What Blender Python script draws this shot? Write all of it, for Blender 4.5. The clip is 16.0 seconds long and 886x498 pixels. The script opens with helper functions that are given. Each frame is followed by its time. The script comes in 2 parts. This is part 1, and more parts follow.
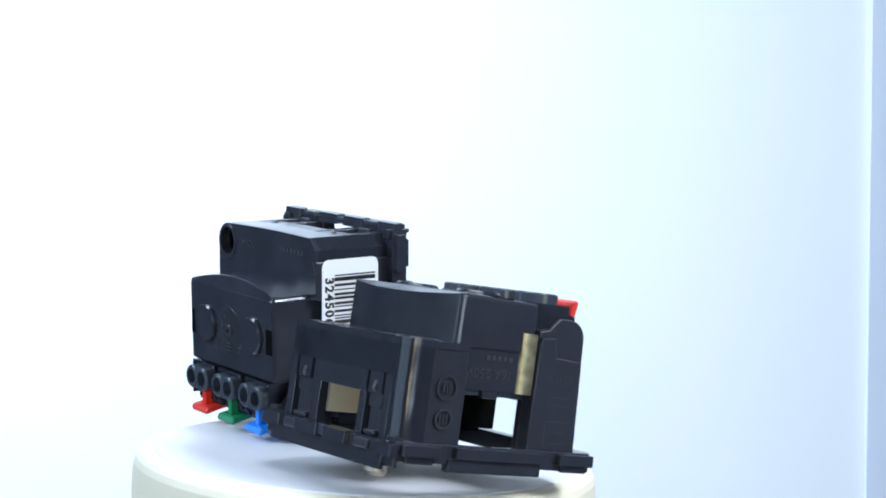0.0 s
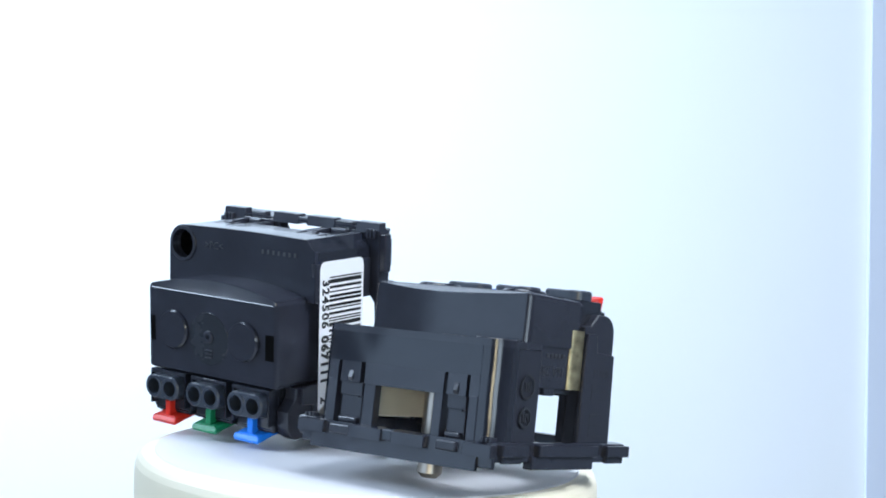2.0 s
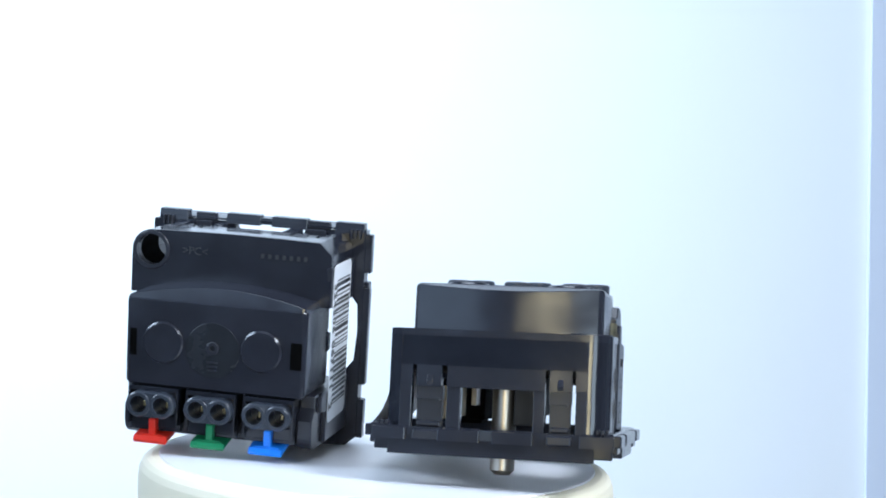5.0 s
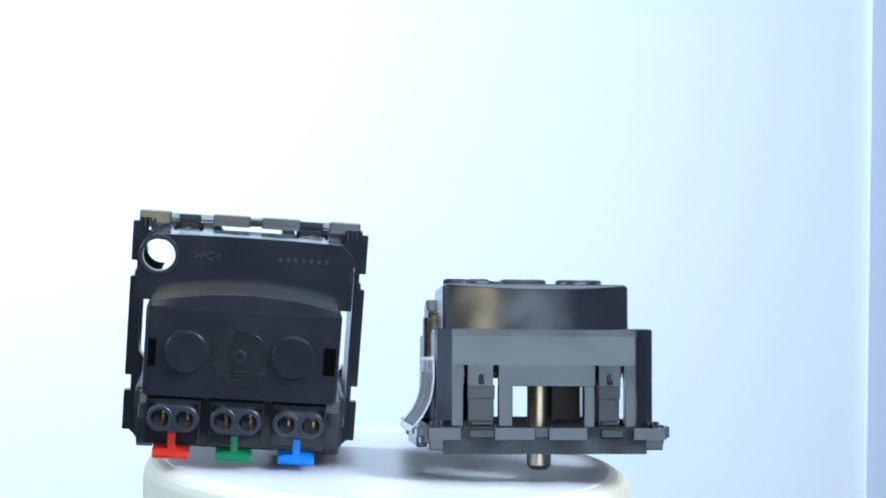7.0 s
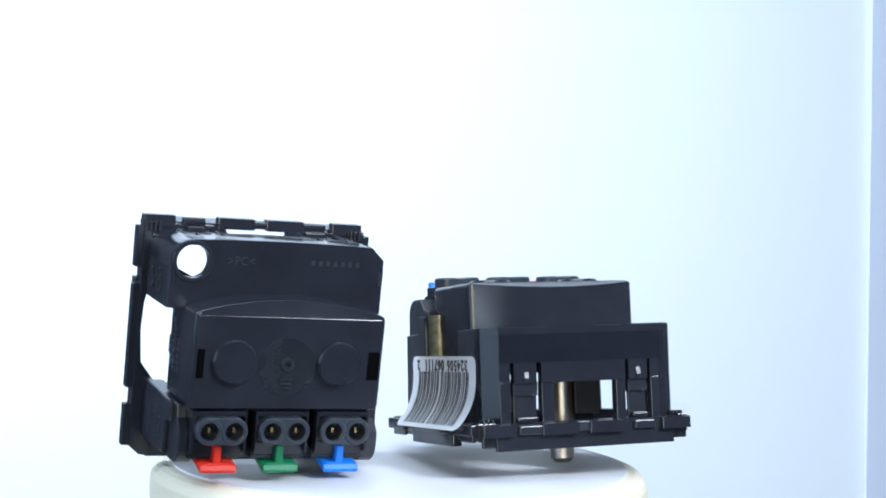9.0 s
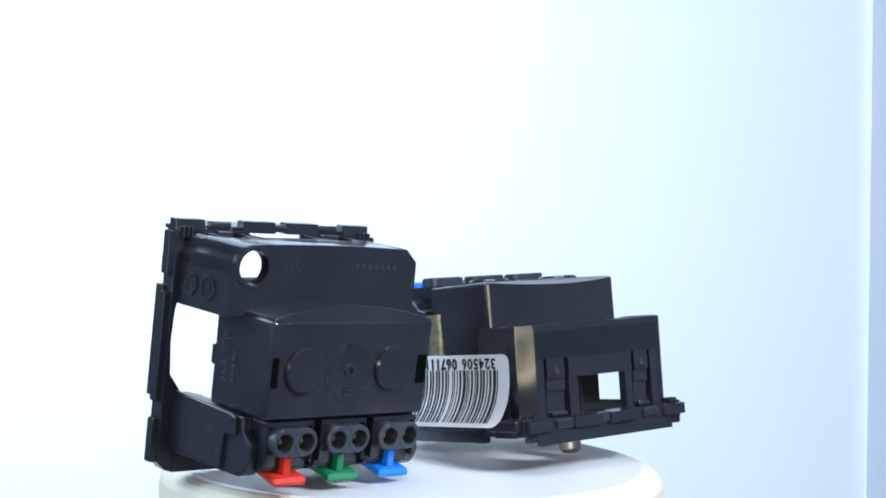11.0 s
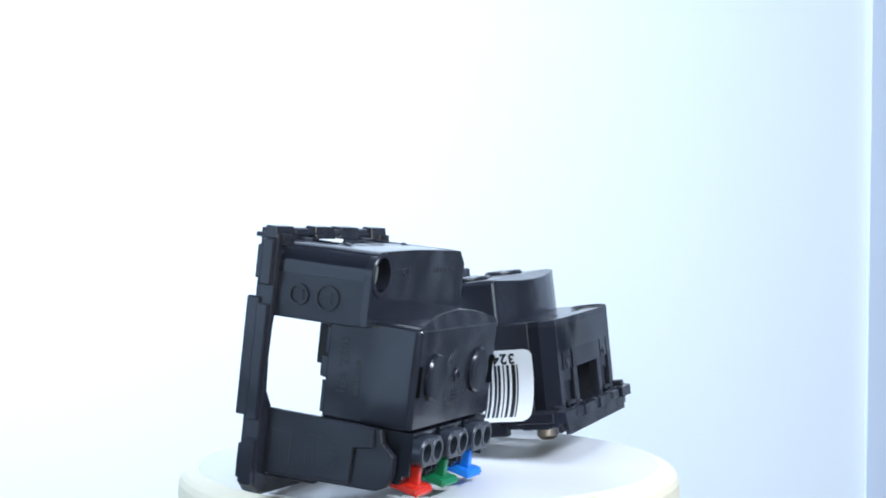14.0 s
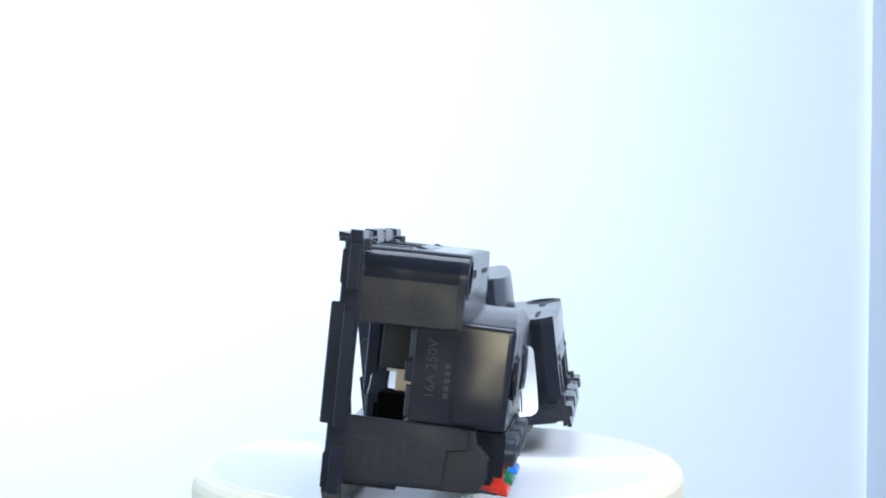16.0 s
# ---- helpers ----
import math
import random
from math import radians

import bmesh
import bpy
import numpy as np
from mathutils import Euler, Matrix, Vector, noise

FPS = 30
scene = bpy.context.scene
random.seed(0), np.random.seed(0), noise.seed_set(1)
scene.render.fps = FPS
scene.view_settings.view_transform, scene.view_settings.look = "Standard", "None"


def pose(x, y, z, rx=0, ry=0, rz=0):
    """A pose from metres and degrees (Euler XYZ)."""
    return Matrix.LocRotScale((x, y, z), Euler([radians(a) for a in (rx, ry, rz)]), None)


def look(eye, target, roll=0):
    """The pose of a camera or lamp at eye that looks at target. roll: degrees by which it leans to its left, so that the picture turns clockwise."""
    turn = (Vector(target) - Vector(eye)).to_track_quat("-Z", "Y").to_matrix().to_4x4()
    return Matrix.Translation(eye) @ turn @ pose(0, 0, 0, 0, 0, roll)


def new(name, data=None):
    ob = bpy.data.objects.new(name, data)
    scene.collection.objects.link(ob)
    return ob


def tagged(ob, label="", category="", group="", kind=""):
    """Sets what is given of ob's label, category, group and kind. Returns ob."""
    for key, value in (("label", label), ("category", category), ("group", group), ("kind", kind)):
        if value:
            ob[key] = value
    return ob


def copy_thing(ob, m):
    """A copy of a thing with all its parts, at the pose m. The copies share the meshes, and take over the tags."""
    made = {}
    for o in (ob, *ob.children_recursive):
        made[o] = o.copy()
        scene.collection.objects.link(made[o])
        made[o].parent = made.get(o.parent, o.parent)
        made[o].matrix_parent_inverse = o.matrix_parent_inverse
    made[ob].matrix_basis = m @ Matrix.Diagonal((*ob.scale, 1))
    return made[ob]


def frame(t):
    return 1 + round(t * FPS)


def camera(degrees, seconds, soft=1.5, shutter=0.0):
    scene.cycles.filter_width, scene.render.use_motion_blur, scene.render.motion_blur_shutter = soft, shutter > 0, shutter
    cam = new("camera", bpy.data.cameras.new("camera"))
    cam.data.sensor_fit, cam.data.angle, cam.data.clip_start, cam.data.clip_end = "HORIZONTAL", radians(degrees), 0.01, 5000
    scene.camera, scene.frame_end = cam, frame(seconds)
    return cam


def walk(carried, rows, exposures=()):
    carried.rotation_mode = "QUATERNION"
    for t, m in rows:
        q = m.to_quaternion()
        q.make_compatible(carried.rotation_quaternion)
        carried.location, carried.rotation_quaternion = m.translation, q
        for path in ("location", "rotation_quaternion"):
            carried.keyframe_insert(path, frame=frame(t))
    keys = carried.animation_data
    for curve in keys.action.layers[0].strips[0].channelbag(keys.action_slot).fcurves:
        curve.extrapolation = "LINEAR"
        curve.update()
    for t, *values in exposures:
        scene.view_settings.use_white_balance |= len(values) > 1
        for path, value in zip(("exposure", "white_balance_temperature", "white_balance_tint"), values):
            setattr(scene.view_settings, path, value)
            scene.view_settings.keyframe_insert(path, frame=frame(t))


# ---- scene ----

MM = 0.001
DISC_Z = 0.0631          # drop from the lens to the top of the turntable

cam = camera(31.18, 16.0, soft=1.8, shutter=0.6)
EYE = Vector((0, -0.330, DISC_Z))
AIM = Vector((0.00514, -0.00064, 0.04328))
walk(cam, [(0, look(EYE, AIM, 2.03)), (16, look(EYE, AIM, 2.03))],
     exposures=[(0, 0, 6500, 10), (4.5, 0, 6480, 10), (6.3, -0.1, 6150, 8), (7.4, -0.1, 6150, 8), (8.6, 0, 6480, 10), (16, 0, 6450, 10)])

# the turntable's angle, degrees, every half second
TURNS = [(0, -60.2), (0.5, -55.6), (1, -51.6), (1.5, -47.3), (2, -42.6), (2.5, -39.3), (3, -34.5), (3.5, -30), (4, -25.4),
         (4.5, -21.3), (5, -17.1), (5.5, -13), (6, -8.8), (6.5, -4.7), (7, 0), (7.5, 4.3), (8, 8.3), (8.5, 13.2),
         (9, 17.4), (9.5, 21.7), (10, 26), (10.5, 30.3), (11, 34.6), (11.5, 38.9), (12, 43), (12.5, 47.5), (13, 51.3),
         (13.5, 55.6), (14, 60.5), (14.5, 64.1), (15, 69), (15.5, 73.1), (16, 76.6)]

# ---- light ----
world = bpy.data.worlds.new("studio")
scene.world = world
world.use_nodes = True
world.node_tree.nodes["Background"].inputs[0].default_value = (0.75, 0.85, 1.0, 1)
world.node_tree.nodes["Background"].inputs[1].default_value = 0.1
scene.view_settings.exposure = 0.0


def area(name, eye, target, size, power, colour, spread=180):
    data = bpy.data.lights.new(name, "AREA")
    data.shape, data.size, data.size_y = "RECTANGLE", size[0], size[1]
    data.energy, data.color, data.spread = power, colour, radians(spread)
    ob = new(name, data)
    ob.matrix_world = look(eye, target)
    return ob


def aimed(azimuth, elevation, far):
    """A place far metres from the turntable, at degrees from straight behind the camera and above level."""
    a, e = radians(azimuth), radians(elevation)
    return (far * math.sin(a) * math.cos(e) + 0.01, -far * math.cos(a) * math.cos(e) - 0.02, 0.02 + far * math.sin(e))


area("softbox_left", (-0.60, 0.08, 0.42), (-0.08, 0.40, 0.10), (0.30, 0.40), 3.95, (0.62, 0.785, 1.0), 95)
# the next two are fills added out of view, for label and disc
area("fill_right", (0.50, -0.28, 0.50), (0.0, -0.02, 0.03), (0.22, 0.22), 1.05, (0.78, 0.87, 1.0), 70)
area("fill_top", (0.0, 0.02, 0.55), (0.0, 0.0, 0.0), (0.30, 0.25), 1.6, (0.74, 0.85, 1.0))
area("lamp_front_cool", aimed(13.5, 6.5, 0.82), (0.01, -0.02, 0.02), (0.29, 0.17), 1.15, (0.68, 0.85, 1.0))
area("lamp_front_warm", aimed(-6, 8, 0.80), (0.01, -0.02, 0.02), (0.15, 0.15), 0.95, (1.0, 0.90, 0.6))
# bluish fill added out of view for the sheen on the front faces
area("fill_front_left", aimed(-55, 10, 0.80), (0.01, -0.02, 0.02), (0.72, 0.42), 2.0, (0.52, 0.72, 1.0))


# ---- materials ----
def material(name, colour, rough=0.5, metal=0.0, vary=0.15, scale=120.0, bump=0.2, grain=2600.0, spec=0.5, wave=0.0):
    """A surface with variation at two scales and a fine relief."""
    m = bpy.data.materials.new(name)
    m.use_nodes = True
    nt = m.node_tree
    b = nt.nodes["Principled BSDF"]
    co = nt.nodes.new("ShaderNodeTexCoord")
    big = nt.nodes.new("ShaderNodeTexNoise")
    big.inputs["Scale"].default_value, big.inputs["Detail"].default_value = scale, 4
    fine = nt.nodes.new("ShaderNodeTexNoise")
    fine.inputs["Scale"].default_value, fine.inputs["Detail"].default_value = grain, 3
    nt.links.new(co.outputs["Object"], big.inputs["Vector"])
    nt.links.new(co.outputs["Object"], fine.inputs["Vector"])
    ramp = nt.nodes.new("ShaderNodeMix")
    ramp.data_type = "RGBA"
    ramp.inputs["A"].default_value = (*[c * (1 - vary) for c in colour], 1)
    ramp.inputs["B"].default_value = (*[min(1, c * (1 + vary)) for c in colour], 1)
    nt.links.new(big.outputs["Fac"], ramp.inputs["Factor"])
    nt.links.new(ramp.outputs["Result"], b.inputs["Base Color"])
    rr = nt.nodes.new("ShaderNodeMapRange")
    rr.inputs["To Min"].default_value, rr.inputs["To Max"].default_value = rough * 0.85, min(1, rough * 1.2)
    nt.links.new(big.outputs["Fac"], rr.inputs["Value"])
    nt.links.new(rr.outputs["Result"], b.inputs["Roughness"])
    bp = nt.nodes.new("ShaderNodeBump")
    bp.inputs["Strength"].default_value, bp.inputs["Distance"].default_value = bump, 0.00003
    nt.links.new(fine.outputs["Fac"], bp.inputs["Height"])
    nt.links.new(bp.outputs["Normal"], b.inputs["Normal"])
    b.inputs["Metallic"].default_value = metal
    b.inputs["Specular IOR Level"].default_value = spec
    if wave:
        slow = nt.nodes.new("ShaderNodeTexNoise")
        slow.inputs["Scale"].default_value, slow.inputs["Detail"].default_value = 85, 1
        nt.links.new(co.outputs["Object"], slow.inputs["Vector"])
        bow = nt.nodes.new("ShaderNodeBump")
        bow.inputs["Strength"].default_value, bow.inputs["Distance"].default_value = 1.0, wave
        nt.links.new(slow.outputs["Fac"], bow.inputs["Height"])
        nt.links.new(bow.outputs["Normal"], bp.inputs["Normal"])
    return m


BLACK = material("black_plastic", (0.022, 0.024, 0.034), 0.19, vary=0.3, bump=0.32, wave=0.00034)
POLISHED = material("polished_black_plastic", (0.014, 0.016, 0.024), 0.10, vary=0.2, scale=160, bump=0.05, wave=0.0002)
GLOSS = material("glossy_black_plastic", (0.016, 0.018, 0.026), 0.12, vary=0.2, bump=0.18, wave=0.0004)
SATIN = material("satin_black_plastic", (0.022, 0.024, 0.034), 0.3, vary=0.25, bump=0.25, wave=0.0004)
# near-black colour that stands in for the shade inside holes and recesses
SHADE = material("recess_shade", (0.002, 0.002, 0.002), 0.95, vary=0.1, spec=0.05)
DARK = material("matt_black_plastic", (0.012, 0.012, 0.014), 0.6, vary=0.2, bump=0.3)
SLATE = material("slate_plastic", (0.034, 0.042, 0.058), 0.3, vary=0.2, bump=0.3)
MARK = material("moulded_mark", (0.030, 0.033, 0.040), 0.42, vary=0.2)
HAZE = material("matt_mould_mark", (0.0195, 0.0225, 0.029), 0.26, vary=0.3, scale=300, bump=0.3)
RED = material("red_plastic", (0.75, 0.03, 0.015), 0.35, vary=0.08)
GREEN = material("green_plastic", (0.005, 0.20, 0.08), 0.35, vary=0.08)
BLUE = material("blue_plastic", (0.01, 0.22, 0.85), 0.35, vary=0.08)
BRASS = material("brass", (0.72, 0.56, 0.30), 0.22, metal=1.0, vary=0.12)
# brass colour in place of warm light reflected by the black plastic
GLEAM = material("painted_warm_gleam", (0.34, 0.30, 0.19), 0.42, metal=1.0, vary=0.85, scale=620, bump=1.0, grain=1300)
STEEL = material("nickel", (0.42, 0.37, 0.31), 0.34, metal=1.0, vary=0.08)
CREAM = material("cream_plastic", (0.62, 0.56, 0.42), 0.5, vary=0.06)
PAPER = material("label_paper", (0.84, 0.85, 0.87), 0.3, vary=0.02)
INK = material("black_ink", (0.012, 0.012, 0.012), 0.3, vary=0.1)
RIM = material("cream_wrap", (0.86, 0.79, 0.61), 0.45, vary=0.05, scale=45, bump=1.0, grain=220)
SHEET = material("white_card", (0.80, 0.80, 0.83), 0.4, vary=0.015, scale=30)
# for the unseen north wall alone, dark so that glossy faces reflect little
DARKENED = material("darkened_wall", (0.05, 0.052, 0.06), 0.9, vary=0.15, scale=12)
DIM = material("grey_room_paint", (0.40, 0.43, 0.47), 0.8, vary=0.05, scale=4)
TRIM = material("pale_blue_grey_board", (0.66, 0.70, 0.79), 0.85, vary=0.02, scale=6)
WALL = material("white_backdrop", (0.86, 0.87, 0.88), 0.85, vary=0.01, scale=4)


# ---- mesh helpers (millimetres) ----
def box(bm, x0, x1, y0, y1, z0, z1, bevel=0.25):
    geo = bmesh.ops.create_cube(bm, size=1, matrix=Matrix.LocRotScale(((x0 + x1) / 2, (y0 + y1) / 2, (z0 + z1) / 2), None, (abs(x1 - x0), abs(y1 - y0), abs(z1 - z0))))
    if bevel:
        edges = list({e for v in geo["verts"] for e in v.link_edges})
        bmesh.ops.bevel(bm, geom=edges, offset=min(bevel, abs(x1 - x0) * 0.3, abs(y1 - y0) * 0.3, abs(z1 - z0) * 0.3), segments=2, affect="EDGES", profile=0.5)
    return bm


def prism(bm, outline, y0, y1, bevel=0.25, axis="y"):
    """An outline (pairs) extruded along an axis: y takes (x, z), x takes (y, z), z takes (x, y)."""
    def at(a, b, c):
        return {"y": (a, c, b), "x": (c, a, b), "z": (a, b, c)}[axis]
    lo = [bm.verts.new(at(a, b, y0)) for a, b in outline]
    hi = [bm.verts.new(at(a, b, y1)) for a, b in outline]
    n = len(outline)
    faces = [bm.faces.new(lo), bm.faces.new(hi[::-1])]
    faces += [bm.faces.new((lo[i], hi[i], hi[(i + 1) % n], lo[(i + 1) % n])) for i in range(n)]
    bmesh.ops.recalc_face_normals(bm, faces=faces)
    if bevel:
        edges = [e for f in faces[:2] for e in f.edges]
        bmesh.ops.bevel(bm, geom=list(set(edges)), offset=bevel, segments=2, affect="EDGES", profile=0.5)
    return bm


def ring(bm, cx, cz, r0, r1, y0, y1, n=32, bevel=0.0):
    """A tube along y with inner radius r0 (0: a rod)."""
    def loop(r, y):
        return [bm.verts.new((cx + r * math.cos(2 * math.pi * i / n), y, cz + r * math.sin(2 * math.pi * i / n))) for i in range(n)]
    c = bevel
    if c:
        rows = [loop(r1 - c, y0), loop(r1, y0 + c), loop(r1, y1 - c), loop(r1 - c, y1)]
    else:
        rows = [loop(r1, y0), loop(r1, y1)]
    if r0:
        rows += [loop(r0, y1), loop(r0, y0)]
    made = []
    for k in range(len(rows) - (0 if r0 else 1)):
        a, b = rows[k], rows[(k + 1) % len(rows)]
        made += [bm.faces.new((a[i], a[(i + 1) % n], b[(i + 1) % n], b[i])) for i in range(n)]
    if not r0:
        made += [bm.faces.new(rows[0]), bm.faces.new(rows[-1])]
    bmesh.ops.recalc_face_normals(bm, faces=made)
    return bm


def part(name, bm, mat, parent=None, label="", smooth=True):
    me = bpy.data.meshes.new(name)
    bmesh.ops.scale(bm, vec=(MM, MM, MM), verts=bm.verts)
    bm.to_mesh(me)
    bm.free()
    if smooth:
        me.polygons.foreach_set("use_smooth", [True] * len(me.polygons))
        me.set_sharp_from_angle(angle=radians(9))
    me.materials.append(mat)
    ob = new(name, me)
    ob.parent = parent
    return tagged(ob, label) if label else ob


def lettering(name, text, size, m, mat, parent, depth=0.06, label="", spacing=1.0, bold=0.0):
    """Words in the built-in font as a mesh; m is in millimetres, text in its local xy."""
    cu = bpy.data.curves.new(name, "FONT")
    cu.body, cu.size, cu.extrude, cu.align_x, cu.align_y = text, size, depth, "CENTER", "CENTER"
    cu.space_character, cu.resolution_u, cu.offset = spacing, 3, bold
    tmp = bpy.data.objects.new(name, cu)
    me = bpy.data.meshes.new_from_object(tmp)
    bpy.data.objects.remove(tmp)
    me.transform(Matrix.Scale(MM, 4) @ m)
    me.materials.clear()
    me.materials.append(mat)
    ob = new(name, me)
    ob.parent = parent
    return tagged(ob, label) if label else ob


def bm_new():
    return bmesh.new()


# ---- setting ----
def room():
    """A white backdrop in a dim room, closed by added walls out of view."""
    b = bm_new()
    box(b, -255, 460, 420, 426, -420, 620, 1.0)
    tagged(part("backdrop", b, WALL), "plain white studio backdrop board", "backdrop", kind="structure")
    b = bm_new()
    box(b, 0, 200, 417, 419.6, -420, 900, 0.8)
    edge = tagged(part("trim", b, TRIM), "white upright edge strip of the backdrop", "trim", kind="structure")
    edge.matrix_world = pose(0.2138, 0, 0, 0, -2.2, 0)
    for name, ext, words in (("wall_north", (-900, 900, 430, 440, -420, 900), "unseen wall behind the backdrop, darkened so that the plastic reflects dark"), ("wall_west", (-920, -900, -900, 440, -420, 900), "plain grey side wall"), ("wall_east", (900, 920, -900, 440, -420, 900), "plain grey side wall"),
                             ("wall_south", (-900, 900, -920, -900, -420, 900), "plain grey wall behind the camera"), ("floor", (-920, 920, -920, 440, -440, -420), "plain grey floor"),
                             ("ceiling", (-920, 920, -920, 440, 900, 920), "plain grey ceiling")):
        b = bm_new()
        box(b, *ext, 0)
        tagged(part(name, b, DARKENED if name == "wall_north" else DIM), words, name.split("_")[0], kind="structure")


room()


# ---- turntable ----
def oval(b):
    """The drum is not quite round: a little longer along one axis."""
    turn = Matrix.Rotation(radians(-45.4), 3, "Z")
    m = turn @ Matrix.Diagonal((1.012, 0.947, 1)) @ turn.inverted()
    for v in b.verts:
        v.co = m @ v.co


def turntable():
    base = new("turntable")
    tagged(base, "round cream turntable drum with a white card disc on top", "turntable")
    b = bm_new()
    n = 96
    prof = [(46.4, 0), (47.9, -0.15), (49.0, -0.6), (49.8, -1.4), (50.3, -2.6), (50.5, -4.4), (50.4, -10), (50.5, -16), (50.5, -60), (50.0, -420)]
    loops = []
    for k, (r, z) in enumerate(prof):
        loops.append([b.verts.new(((r + (0.25 if 0 < k else 0) * noise.noise(Vector((math.cos(2 * math.pi * i / n) * 3, math.sin(2 * math.pi * i / n) * 3, z * 0.1)))) * math.cos(2 * math.pi * i / n),
                                   (r + (0.25 if 0 < k else 0) * noise.noise(Vector((math.cos(2 * math.pi * i / n) * 3, math.sin(2 * math.pi * i / n) * 3, z * 0.1)))) * math.sin(2 * math.pi * i / n), z)) for i in range(n)])
    for a, c in zip(loops, loops[1:]):
        for i in range(n):
            b.faces.new((a[i], c[i], c[(i + 1) % n], a[(i + 1) % n]))
    b.faces.new(loops[0])
    b.faces.new(loops[-1][::-1])
    oval(b)
    bmesh.ops.recalc_face_normals(b, faces=b.faces)
    part("drum", b, RIM, base, "cream wrapped drum with a rounded rim")
    b = bm_new()
    bmesh.ops.create_cone(b, cap_ends=True, segments=96, radius1=46.4, radius2=46.2, depth=0.3, matrix=Matrix.Translation((0, 0, 0.15)))
    oval(b)
    part("disc", b, SHEET, base, "smooth white card disc")
    return base


# ---- the socket mechanism ----
# x across its back, y towards its front, z up while it stands; millimetres
def draft(b):
    """The slight slope that the upper wall has from its back edge up to the flange."""
    for v in b.verts:
        if v.co.z > 20.8:
            v.co.z += (v.co.y + 18.3) * 0.012


def round_box(u0, u1, v0, v1, r, n=5):
    """A rectangle with round corners, counter-clockwise."""
    out = []
    for cu, cv, a0 in ((u1 - r, v1 - r, 0), (u0 + r, v1 - r, 90), (u0 + r, v0 + r, 180), (u1 - r, v0 + r, 270)):
        out += [(cu + r * math.cos(radians(a0 + 90 * i / n)), cv + r * math.sin(radians(a0 + 90 * i / n))) for i in range(n + 1)]
    return out


def mechanism():
    base = new("socket_mechanism")
    cx, cz = -17.6, 17.7                      # axis of the fixing tube
    # rear housing: a hollow shell, its back plate with a cut corner and a round hole
    b = bm_new()
    arch = [(17.8 + (cx - 17.8) * i / 12, 21.8 + 0.3 * math.sin(math.pi * i / 12)) for i in range(12)]
    rim = [(cx + 4.1 * math.cos(radians(a)), cz + 4.1 * math.sin(radians(a))) for a in range(90, 181, 6)]
    cut = [(cx + 3.15 * math.cos(radians(a)), cz + 3.15 * math.sin(radians(a))) for a in range(180, -181, -8)]
    cut = [cut[0]] + cut[1:-1] + [(cut[-1][0], cut[-1][1] - 0.002)]
    prism(b, [(cx - 4.1, 8.8), (20.4, 8.8), (20.4, 19.3)] + arch + rim + cut + [(cx - 4.1, cz - 0.002)], -19.2, -17.9, 0)
    part("rear_housing", b, BLACK, base)
    b = bm_new()
    ring(b, cx, cz, 3.15, 3.95, -19.45, -17.0, 48, 0.15)
    part("hole_collar", b, SATIN, base, "raised collar round the through hole")
    b = bm_new()
    inner = [(cx + 3.3 * math.cos(radians(a)), cz + 3.3 * math.sin(radians(a))) for a in range(180, 89, -6)]
    prism(b, [(cx - 4.1, 16.4)] + rim[::-1] + [(-17.3, 21.75), (-17.3, 21.0)] + inner[::-1] + [(cx - 3.3, 16.4)], -18.0, 0.3, 0)
    part("round_corner", b, GLOSS, base, "glossy rounded corner of the housing")
    # added blind, not a moulded part: keeps slanting views into the hole dark
    b = bm_new()
    half = [(cx + r * math.cos(radians(a)), cz + r * math.sin(radians(a))) for r, sweep in ((3.27, range(85, 281, 13)), (3.17, range(280, 84, -13))) for a in sweep]
    prism(b, half, -17.6, -7.0, 0)
    part("hole_blind", b, SHADE, base, "added near-black half tube that darkens slanting views into the through hole")
    b = bm_new()
    box(b, -20.6, 20.3, -18.2, -10.9, 8.85, 9.5, 0.1)
    part("shelf", b, DARK, base)
    b = bm_new()
    bow = [(17.8 - 35.3 * i / 16, 21.75 + 0.3 * math.sin(math.pi * i / 16)) for i in range(17)]
    prism(b, [(-17.5, 20.6), (17.8, 20.6)] + bow, -18.3, -12.4, 0)
    draft(b)
    part("top_panel", b, POLISHED, base, smooth=False)
    # top wall, window and clips
    for x0, x1 in ((15.5, 17.8), (9.9, 14.7), (-9.7, 8.8), (-14.7, -10.5), (-17.5, -15.4)):
        b = bm_new()
        high = [21.72 + 0.3 * math.sin(math.pi * (17.8 - x) / 34.4) for x in (x0, (x0 + x1) / 2, x1)]
        prism(b, [(x0, 20.4), (x1, 20.4), (x1, high[2]), ((x0 + x1) / 2, high[1]), (x0, high[0])], -12.6, -8.4, 0.06)
        draft(b)
        part("top_wall", b, BLACK, base)
    for x0, x1 in ((15.5, 17.8), (6.1, 8.8), (-9.7, -7.6), (-17.5, -15.5)):
        b = bm_new()
        box(b, x0, x1, -8.8, 0.4, 20.0, 21.75, 0.15)
        draft(b)
        part("post", b, BLACK, base)
    for x0, x1 in ((9.5, 14.7), (-14.7, -10.5)):
        b = bm_new()
        box(b, x0, x1, -8.6, -6.0, 20.2, 21.5, 0.1)
        box(b, x0 + 0.1, x1 - 0.1, -6.2, 0.2, 20.4, 21.1, 0.15)
        box(b, x0 - 0.3, x1, -0.4, 1.4, 20.8, 23.9, 0.3)
        box(b, x0 + 0.3, x1 - 0.5, -1.9, -0.9, 20.8, 22.3, 0.3)
        box(b, x0 + 0.6, x0 + 1.1, -6.4, -5.7, 20.8, 21.6, 0.1)
        prism(b, [(-11.8, 21.6), (-9.4, 22.35), (-8.7, 22.0), (-8.4, 21.0), (-11.8, 21.0)], (x0 + x1) / 2 - 0.55, (x0 + x1) / 2 + 0.55, 0.15, "x")
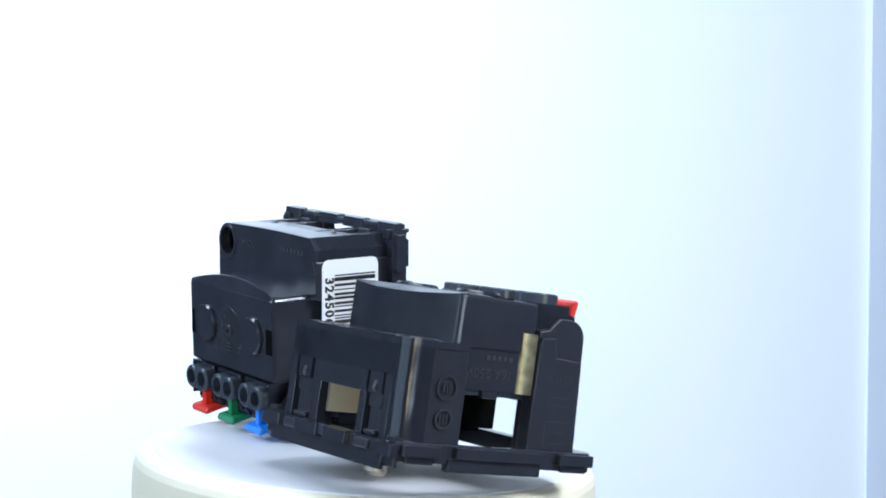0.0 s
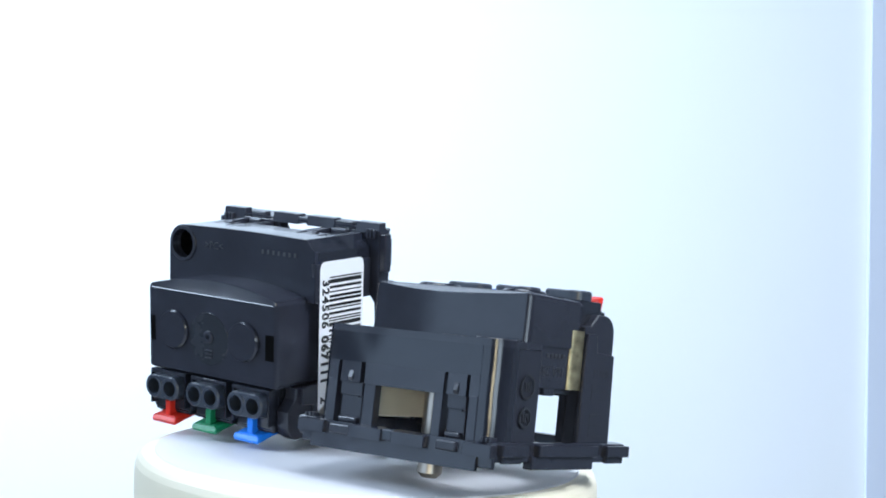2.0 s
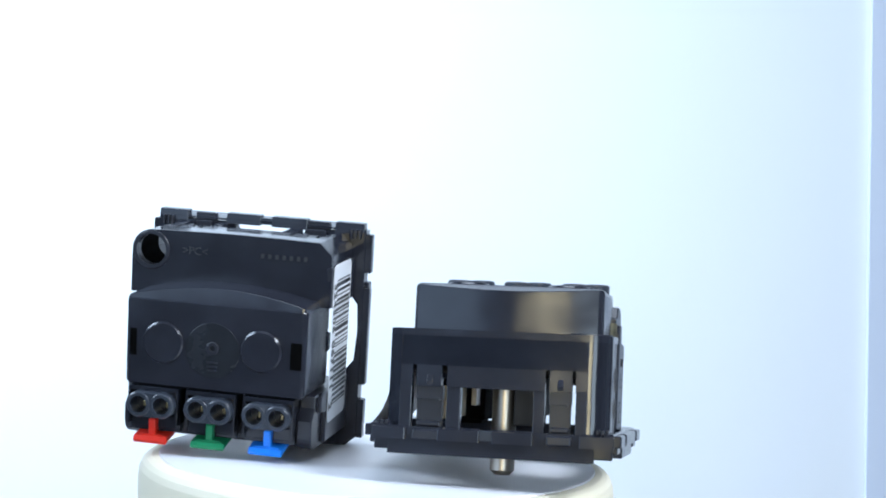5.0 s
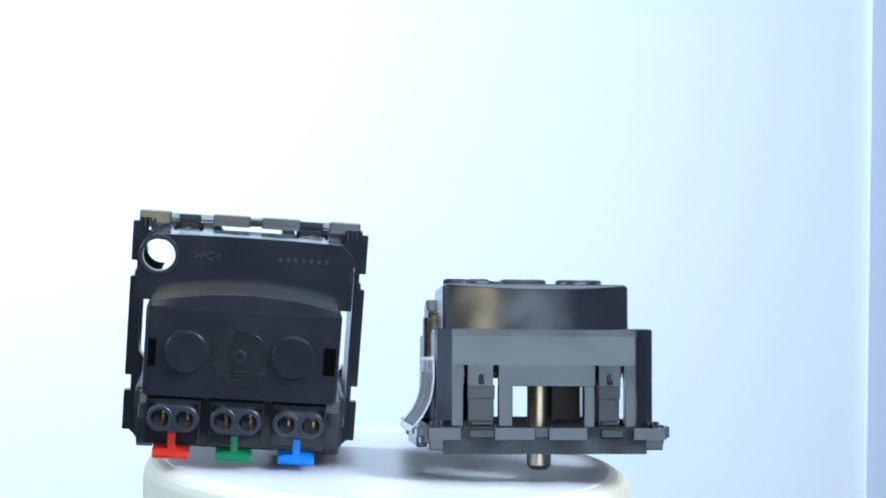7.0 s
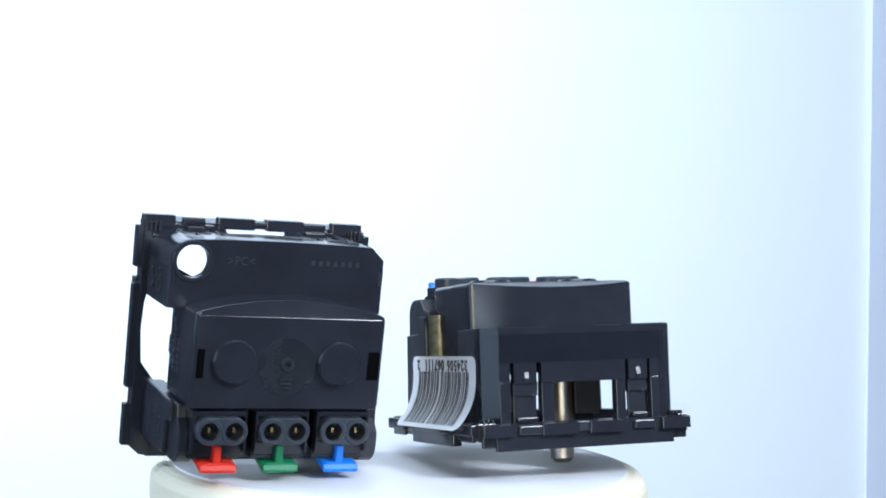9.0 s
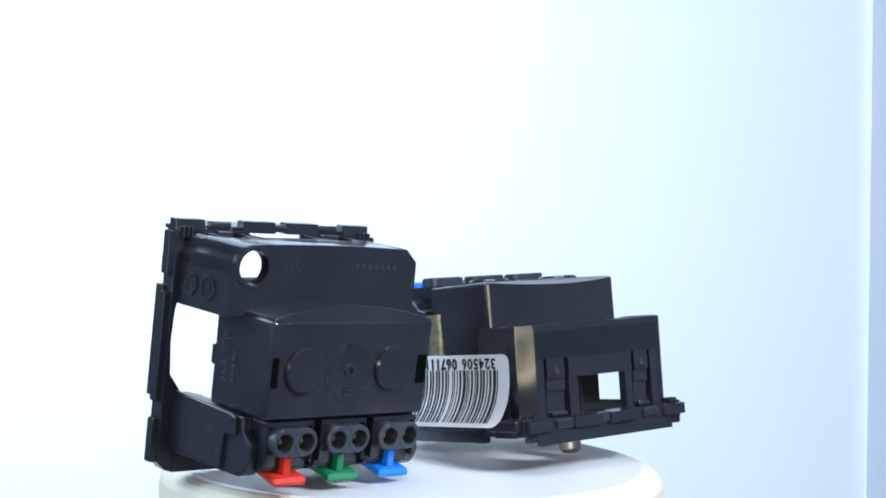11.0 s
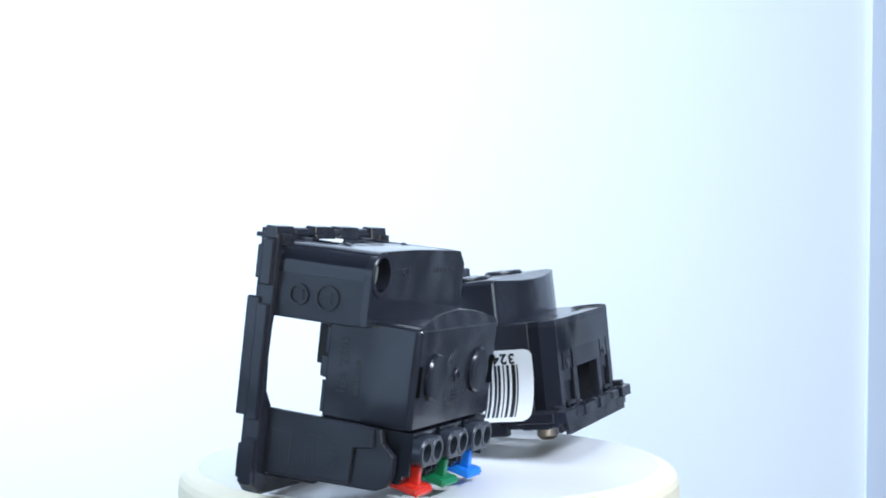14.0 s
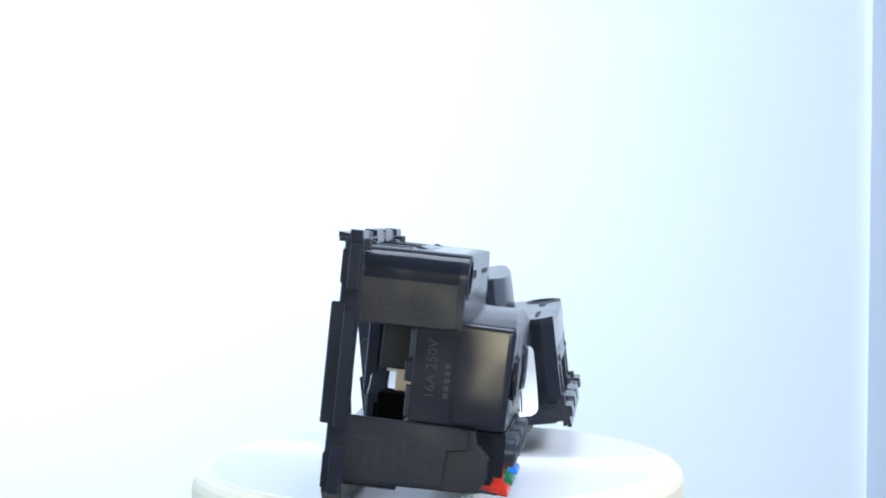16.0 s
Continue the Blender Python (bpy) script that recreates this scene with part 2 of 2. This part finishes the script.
        part("clip", b, SATIN, base, "springy black retaining clip")
    b = bm_new()
    prism(b, [(17.7, 21.86), (20.45, 19.25), (20.45, 16.9), (19.6, 16.9), (19.6, 18.9), (17.7, 20.8)], -18.4, -0.3, 0.25)
    part("cut_corner", b, GLOSS, base, "glossy slanted corner strip")
    # side panels over the windows, and side plates below them
    for s in (-1, 1):
        b = bm_new()
        prism(b, [(-0.4, 17.0), (-0.4, 8.4), (-16.0, 8.4), (-19.0, 8.8), (-19.3, 17.0)], -20.8 if s < 0 else 19.4, -21.5 if s < 0 else 20.55, 0.3, "x")
        part("side_panel", b, SATIN, base)
        b = bm_new()
        low = [(-0.4, -8.6), (-0.4, -20.0)] + [(-22.3 + 3.6 * math.cos(radians(a)), -15.9 - 3.6 * math.sin(radians(a))) for a in range(90, 181, 15)] + [(-25.9, -13.2), (-23.6, -10.9), (-23.2, -8.6)]
        prism(b, low, s * 16.5, s * 19.6, 0.3, "x")
        part("side_plate", b, SATIN, base)
        b = bm_new()
        step = [(-0.8, -8.0), (-20.4, -8.3), (-22.0, -8.8), (-22.2, -12.0), (-18.6, -12.6), (-18.2, -18.9), (-0.8, -19.6)]
        prism(b, step, s * 19.4, s * 20.5, 0.3, "x")
        part("step_panel", b, SATIN, base)
        # slate colour stands in for the backdrop mirrored in these glossy facets
        for z0, z1 in ((2.8, 7.8), (-7.6, -1.9)):
            b = bm_new()
            prism(b, [(-11.4, z0), (-10.0, z0), (-10.0, z1), (-11.4, z1)], s * 17.2, s * 18.1, 0.3, "x")
            part("window_ledge", b, SLATE, base, "ledge at the edge of the side window, slate-coloured to paint a reflection")
        b = bm_new()
        prism(b, [(-11.4, -1.6), (-9.6, -1.2), (-9.6, 2.2), (-11.4, 2.6)], s * 17.0, s * 18.5, 0.2, "x")
        part("window_stop", b, BLACK, base)
    # core of the lower housing
    b = bm_new()
    prism(b, round_box(-18.6, 18.2, -8.5, 8.9, 0.6), -27.0, -10.9, 0.2)
    part("core", b, BLACK, base)
    # cover: an arched block, flat lower back and a sloping lens above the fold
    b = bm_new()
    rad, x0, x1 = 1.1, -18.9, 18.4
    ends = [(rad * (1 - math.cos(radians(a))), rad * (1 - math.sin(radians(a)))) for a in (0, 22, 45, 68, 90)]
    stations = [(x0 + d, c) for d, c in ends] + [(x0 + rad + (x1 - x0 - 2 * rad) * i / 20, 0.0) for i in range(1, 20)] + [(x1 - d, c) for d, c in ends[::-1]]
    loops = []
    for x, c in stations:
        u = 2 * (x - x0) / (x1 - x0) - 1
        zt = 9.6 + 2.5 * (1 - u * u)
        yc = -28.4 + 1.0 * (zt - 9.6) / 2.5
        loops.append([b.verts.new((x, y, z)) for y, z in ((-18.8, zt + 0.2 - c), (yc + c + 0.2, zt - c + 0.03), (yc + c + 0.05, zt - c - 0.05), (yc + c, zt - c - 0.25),
                                                          (-28.5 + c + 0.13, 9.12 - c * 0.3), (-28.5 + c + 0.02, 8.95 - c * 0.3), (-28.5 + c, 8.7 - c * 0.3), (-28.1 + c, -8.1 + c), (-27.8 + c, -8.4 + c), (-18.8, -8.5 + c))])
    for p, q in zip(loops, loops[1:]):
        for i in range(len(p) - 1):
            b.faces.new((p[i], p[i + 1], q[i + 1], q[i]))
    b.faces.new(loops[0])
    b.faces.new(loops[-1][::-1])
    bmesh.ops.recalc_face_normals(b, faces=b.faces)
    part("cover", b, BLACK, base)
    for x in (-10.9, 9.4):
        b = bm_new()
        ring(b, x, 0.6, 0, 4.25, -29.15, -28.0, 48, 0.4)
        part("knockout", b, BLACK, base)
    b = bm_new()
    ring(b, -0.7, -0.2, 0, 5.6, -28.36, -28.0, 48, 0.06)
    bmesh.ops.rotate(b, verts=b.verts, cent=(-0.7, -28.3, -0.2), matrix=Matrix.Rotation(radians(1.32), 3, "X"))
    part("gate_mark", b, HAZE, base, "faint round mould mark")
    b = bm_new()
    ring(b, -0.7, 0.3, 0.6, 1.3, -28.75, -28.2, 24, 0.15)
    for dz in (-2.6, -3.4, -4.2):
        box(b, -2.1 - dz * 0.1, 0.7 + dz * 0.1, -28.5, -28.2, dz - 0.15, dz + 0.15, 0.05)
    part("mould_stub", b, SATIN, base)
    # latch slots: flat plates on the cover, their depth painted near-black
    for x0, x1 in ((-18.0, -16.6), (15.3, 17.6)):
        b = bm_new()
        box(b, x0, x1, -28.37, -27.6, -2.5, 2.9, 0.02)
        part("slot_shade", b, SHADE, base, "thin plate coloured near-black for the shade in a latch slot")
    # bottom housing, behind the terminals
    b = bm_new()
    box(b, -16.8, 16.6, -23.5, -9.5, -19.0, -8.5, 0.5)
    part("bottom_housing", b, BLACK, base)
    for x0, x1 in ((-16.8, -14.6), (14.6, 16.6)):
        b = bm_new()
        box(b, x0, x1, -9.8, -0.5, -21.0, -9.0, 0.3)
        part("bottom_rib", b, BLACK, base)
    # terminals and levers
    for x, mat, word in ((-12.7, RED, "red"), (-0.7, GREEN, "green"), (11.3, BLUE, "blue")):
        b = bm_new()
        for x0, x1, z0, z1 in ((x - 5.2, x + 5.2, -9.6, -8.7), (x - 5.2, x - 4.7, -16.4, -9.0), (x + 4.7, x + 5.2, -16.4, -9.0)):
            box(b, x0, x1, -28.4, -22.5, z0, z1, 0.15)
        box(b, x - 5.2, x + 5.2, -26.6, -22.5, -18.0, -9.0, 0.2)
        box(b, x - 5.0, x + 5.0, -26.9, -24.0, -17.4, -14.6, 0.3)
        house = part("terminal_housing", b, GLOSS, base)
        b = bm_new()
        box(b, x - 1.5, x + 1.5, -28.2, -26, -10.6, -9.4, 0.2)
        part("divider", b, SATIN, house)
        for z0, z1 in ((-9.6, -11.4), (-14.6, -12.8)):
            b = bm_new()
            prism(b, [(x - 2.3, z0), (x + 2.3, z0), (x, z1)], -30.1, -25.8, 0.1)
            part("terminal_web", b, SLATE, house, "slate web joining two wire entries")
        for dx in (-2.35, 2.35):
            b = bm_new()
            ring(b, x + dx, -12.1, 1.7, 2.6, -30.3, -25.8, 44, 0.3)
            tube = part("terminal", b, SLATE, base, "slate grey round wire entry")
            # disc that ends the entry, with its shade put into the colour
            b = bm_new()
            ring(b, x + dx, -12.1, 0, 1.8, -26.4, -26.0, 20)
            part("bore", b, SHADE, tube, "disc coloured near-black for the shade deep in the wire entry")
            b = bm_new()
            box(b, x + dx + 0.2, x + dx + 0.9, -28.2, -26.3, -12.9, -11.6, 0.2)
            part("contact", b, BRASS, tube, "brass spring contact")
        b = bm_new()
        box(b, x - 0.75, x + 0.75, -28.4, -26.4, -18.6, -15.2, 0.25)
        prism(b, [(-29.4, -20.0), (-29.7, -19.4), (-29.3, -18.6), (-26.4, -18.1), (-23.6, -17.9), (-23.4, -18.8), (-26.4, -19.3)], x - 3.5, x + 3.5, 0.3, "x")
        box(b, x - 2.6, x + 2.6, -28.9, -28.4, -18.75, -18.3, 0.12)
        part("lever", b, mat, base, word + " plastic release lever")
    # flange: two shaped sides, a bar above, a deep bar below
    for s in (-1, 1):
        b = bm_new()
        inner = 21.0 if s < 0 else 19.2
        edge = [(22.9, -21.6), (22.9, 22.8), (inner, 22.8), (inner, 10.2), (21.7, 7.0), (22.0, 1.5), (21.5, -5.0), (18.6, -8.8), (18.6, -23.8), (20.6, -23.6)]
        prism(b, [(s * u, v) for u, v in edge], -1.2, 2.4, 0.3)
        part("flange_side", b, BLACK, base)
    b = bm_new()
    prism(b, [(-0.8, 22.7), (-0.8, 23.05), (4.3, 23.6), (4.3, 22.7)], -19.4, 19.4, 0.15, "x")
    part("flange_top", b, BLACK, base)
    b = bm_new()
    prism(b, [(-19.2, -24.0), (19.2, -24.0), (18.6, -20.4), (-18.6, -20.4)], -1.1, 2.4, 0.3)
    part("flange_bottom", b, BLACK, base)
    for x0, x1 in ((-20.6, -5.4), (8.6, 19.4)):
        b = bm_new()
        prism(b, [(x0, 20.3), (x1, 20.3), (x1 - (1.2 if x0 < 0 else 0), 22.4), (x0 + (1.2 if x0 > 0 else 0), 22.4)], -0.7, 2.2, 0.15)
        part("flange_web", b, BLACK, base)
    for x0, x1 in ((-23, -16.6), (-8.0, -0.4), (2.0, 9.9), (16, 22.4)):
        b = bm_new()
        low = 22.0
        prism(b, [(-0.95, low), (-0.6, 24.2), (1.6, 24.25), (1.6, low)], x0, x1, 0.2, "x")
        box(b, x0 + 0.3, x1 - 0.3, 1.2, 3.6, low, 22.9, 0.25)
        part("lug", b, BLACK, base)
    b = bm_new()
    box(b, -0.6, 2.2, -0.7, 1.2, 22.3, 23.7, 0.15)
    part("bridge", b, SLATE, base)
    for s in (-1, 1):
        for z0, z1 in ((13.8, 22.0), (-10.2, 10.5), (-21.8, -13.4)):
            b = bm_new()
            box(b, s * 22.5, s * 24.2, -0.9, 1.3, z0, z1, 0.25)
            box(b, s * 22.5, s * 23.4, 1.1, 2.6, z0 + 1.0, z1 - 1.2, 0.25)
            part("lug", b, BLACK, base)
        b = bm_new()
        box(b, s * 21.4, s * 23.5, 1.1, 3.7, -9.6, 11.6, 0.3)
        part("side_rail", b, BLACK, base)
        b = bm_new()
        for k in range(3):
            box(b, s * (19.6 + k * 0.9), s * (20.1 + k * 0.9), -1.8, -1.0, 21.0, 22.9, 0.08)
        part("grip_ribs", b, SATIN, base)
    # inside: earth pin, shutter, contact carrier
    b = bm_new()
    box(b, 9.6, 10.5, -8.6, -2.4, -3.0, 17.5, 0.2)
    part("shutter", b, CREAM, base, "cream plastic inner shutter")
    b = bm_new()
    box(b, -8.4, -2.7, -10.9, -3.6, -0.5, 13.2, 0.3)
    box(b, -8.4, -2.7, -10.9, -1.6, 8.6, 13.6, 0.3)
    part("carrier", b, DARK, base)
    # block added to stop light through the side window, coloured near-black
    b = bm_new()
    box(b, 6.4, 14.0, -9.4, -1.6, -20.8, -6.8, 0.3)
    box(b, 7.4, 13.0, -1.8, -0.8, -18.0, -9.0, 0.2)
    part("inner_blocker", b, SHADE, base, "added near-black block that darkens part of the side window")
    b = bm_new()
    box(b, 7.2, 8.2, -9.8, -4.6, -6.4, -1.0, 0.2)
    part("contact_blade", b, STEEL, base, "bright metal contact blade")
    # moulded marks
    back = Matrix(((1, 0, 0, 0), (0, 0, -1, 0), (0, 1, 0, 0), (0, 0, 0, 1)))          # text seen from behind the housing
    lettering("moulded_text", ">PC<", 2.3, Matrix.Translation((-8.3, -19.2, 18.0)) @ back, MARK, base, 0.1)
    b = bm_new()
    for k in range(7):
        box(b, 5.6 + 1.5 * k, 6.3 + 1.5 * k, -19.28, -19.1, 17.8, 18.7, 0)
    part("moulded_bars", b, MARK, base)
    side = Matrix(((0, 0, -1, 0), (0, 1, 0, 0), (1, 0, 0, 0), (0, 0, 0, 1))) @ pose(0, 0, 0, 0, 0, 0)
    lettering("moulded_text", "16A 250V", 2.6, Matrix.Translation((-18.62, -14.3, 1.3)) @ side, MARK, base, 0.06)
    lettering("moulded_text", "67111", 2.4, Matrix.Translation((-20.52, -14.6, -14.2)) @ side, MARK, base, 0.06)
    b = bm_new()
    for k in range(5):
        box(b, -18.7, -18.5, -17.6, -16.7, -3.6 + 1.3 * k, -2.7 + 1.3 * k, 0)
    part("moulded_bars", b, MARK, base)
    for y0, y1, z0, z1 in ((-6.6, -6.3, -17.6, -11.6), (-6.6, -2.2, -11.9, -11.6), (-2.5, -2.2, -17.2, -13.0), (-4.6, -4.3, -16.8, -13.4), (-11.2, -10.9, -16.5, -11.4), (-12.4, -9.4, -11.7, -11.4), (-9.7, -9.4, -17.2, -13.2)):
        b = bm_new()
        box(b, -20.56, -20.4, y0, y1, z0, z1, 0)
        part("moulded_stroke", b, MARK, base)
    for cy, r in ((-5.6, 1.7), (-11.2, 2.1)):
        b = bm_new()
        for k in range(24):
            a = 2 * math.pi * k / 24
            box(b, -21.96, -21.8, cy + r * math.cos(a) - 0.22, cy + r * math.cos(a) + 0.22, 12.8 + r * math.sin(a) - 0.22, 12.8 + r * math.sin(a) + 0.22, 0)
        for k in range(3):
            box(b, -21.96, -21.8, cy - 0.9, cy + 0.9, 12.0 + k * 0.7, 12.3 + k * 0.7, 0)
        part("approval_mark", b, MARK, base)
    return base


def earth_pin(base, reach):
    b = bm_new()
    ring(b, -0.6, 11.4, 0, 2.35, -17.9, reach, 48, 0.9)
    part("earth_pin", b, STEEL, base, "nickel-plated round earth pin")


def gleam_strips(base):
    """Strips at the lower edge of both side windows; brass paints a reflection."""
    for s in (-1, 1):
        b = bm_new()
        prism(b, [(s * 18.2, -7.95)] + [(s * (18.2 + 1.7 * math.sin(radians(a))), -7.95 + 3.0 * math.cos(radians(a))) for a in range(0, 91, 6)], -22.4, -11.0, 0)
        part("gleam_strip", b, GLEAM, base, "window edge strip, brass-coloured to paint a warm reflection")


BARS = "10111001100100110110011010011001010111001100100101000010110011001101100110110011011001100110100"


def label(base, y0, curl):
    """A printed label on the side of a mechanism; curl: how far its front edge lifts away, in mm."""
    wide, z0, z1, n = 14.2, -15.2, 17.3, 14

    def lift(y):
        return 20.62 + curl * max(0.0, (y - y0 - 2.5) / (wide - 2.5)) ** 2.8

    def sheet(outline_z, ya, yb, over, steps):
        b = bm_new()
        rows = []
        for i in range(steps + 1):
            y = ya + (yb - ya) * i / steps
            zz0, zz1 = outline_z(y)
            rows.append([b.verts.new((lift(y) + d, y, z)) for d in (over, over + 0.05) for z in (zz0, zz1)])
        for p, q in zip(rows, rows[1:]):
            for i, j in ((0, 1), (1, 3), (3, 2), (2, 0)):
                b.faces.new((p[i], p[j], q[j], q[i]))
        b.faces.new([rows[0][k] for k in (0, 1, 3, 2)])
        b.faces.new([rows[-1][k] for k in (0, 2, 3, 1)])
        bmesh.ops.recalc_face_normals(b, faces=b.faces)
        return b

    def rounded(y):
        d = min(y - y0, y0 + wide - y)
        c = 1.6 - math.sqrt(max(0.0, 1.6 ** 2 - max(0.0, 1.6 - d) ** 2)) if d < 1.6 else 0.0
        return z0 + c, z1 - c

    paper = part("barcode_label", sheet(rounded, y0, y0 + wide, 0.0, 40), PAPER, base, "white paper barcode label" + (", its edge curling away" if curl else ""))
    step = 26.4 / len(BARS)
    k = 0
    while k < len(BARS):
        if BARS[k] == "1":
            m = k
            while m < len(BARS) and BARS[m] == "1":
                m += 1
            za, zb = 14.0 - step * k, 14.0 - step * m
            part("bar", sheet(lambda y: (zb, za), y0 + 3.1, y0 + 13.4, 0.06, n), INK, paper)
            k = m
        else:
            k += 1
    face = Matrix(((0, 0, 1, 0), (0, 1, 0, 0), (-1, 0, 0, 0), (0, 0, 0, 1)))
    for text, z, weight in (("324506", 8.4, 0.11), ("067111", -3.4, 0.17), ("2", -11.9, 0.12)):
        for k, figure in enumerate(text):
            at = z + ((len(text) - 1) / 2 - k) * 1.74
            lettering("digit", figure, 2.95, Matrix.Translation((20.7, y0 + 1.75, at)) @ face, INK, paper, 0.02, "", 1.0, weight)


def tilt(rx, ry, rz, x, y, z):
    return Matrix.Translation((x * MM, y * MM, z * MM + DISC_Z)) @ Euler([radians(a) for a in (rx, ry, rz)]).to_matrix().to_4x4()


STAND = tilt(3.56, 2.16, 5.85, -35.51, 0.53, -38.71)
LIE = tilt(-82.5, 0.9, -175.3, 23.4, -9.9, -54.7)
LIE_LATER = tilt(-82.0, 0.7, -174.4, 25.2, -6.8, -55.2)      # it settles a little while the table turns
TABLE = Matrix.Translation((-5.1 * MM, -7.5 * MM, 0)) @ pose(0, 0, 0, -1.8, 0, 0)

table = turntable()
standing = mechanism()
tagged(standing, "black plastic socket mechanism standing upright on the turntable", "socket mechanism", "socket mechanisms")
lying = copy_thing(standing, LIE)
tagged(lying, "black plastic socket mechanism lying face down on its pin", "socket mechanism", "socket mechanisms")


earth_pin(standing, 2.4)
earth_pin(lying, 8.0)
gleam_strips(lying)
label(standing, -17.8, 0.0)
label(lying, -13.9, 4.6)


def motions():
    for thing, m in ((table, TABLE), (standing, STAND)):
        walk(thing, [(t, pose(0, 0, 0, 0, 0, a) @ m) for t, a in TURNS])
    rows = []
    for t, a in TURNS:
        k = min(1.0, max(0.0, (t - 8.5) / 4.5))
        rows.append((t, pose(0, 0, 0, 0, 0, a) @ LIE.lerp(LIE_LATER, k * k * (3 - 2 * k))))
    walk(lying, rows)


motions()
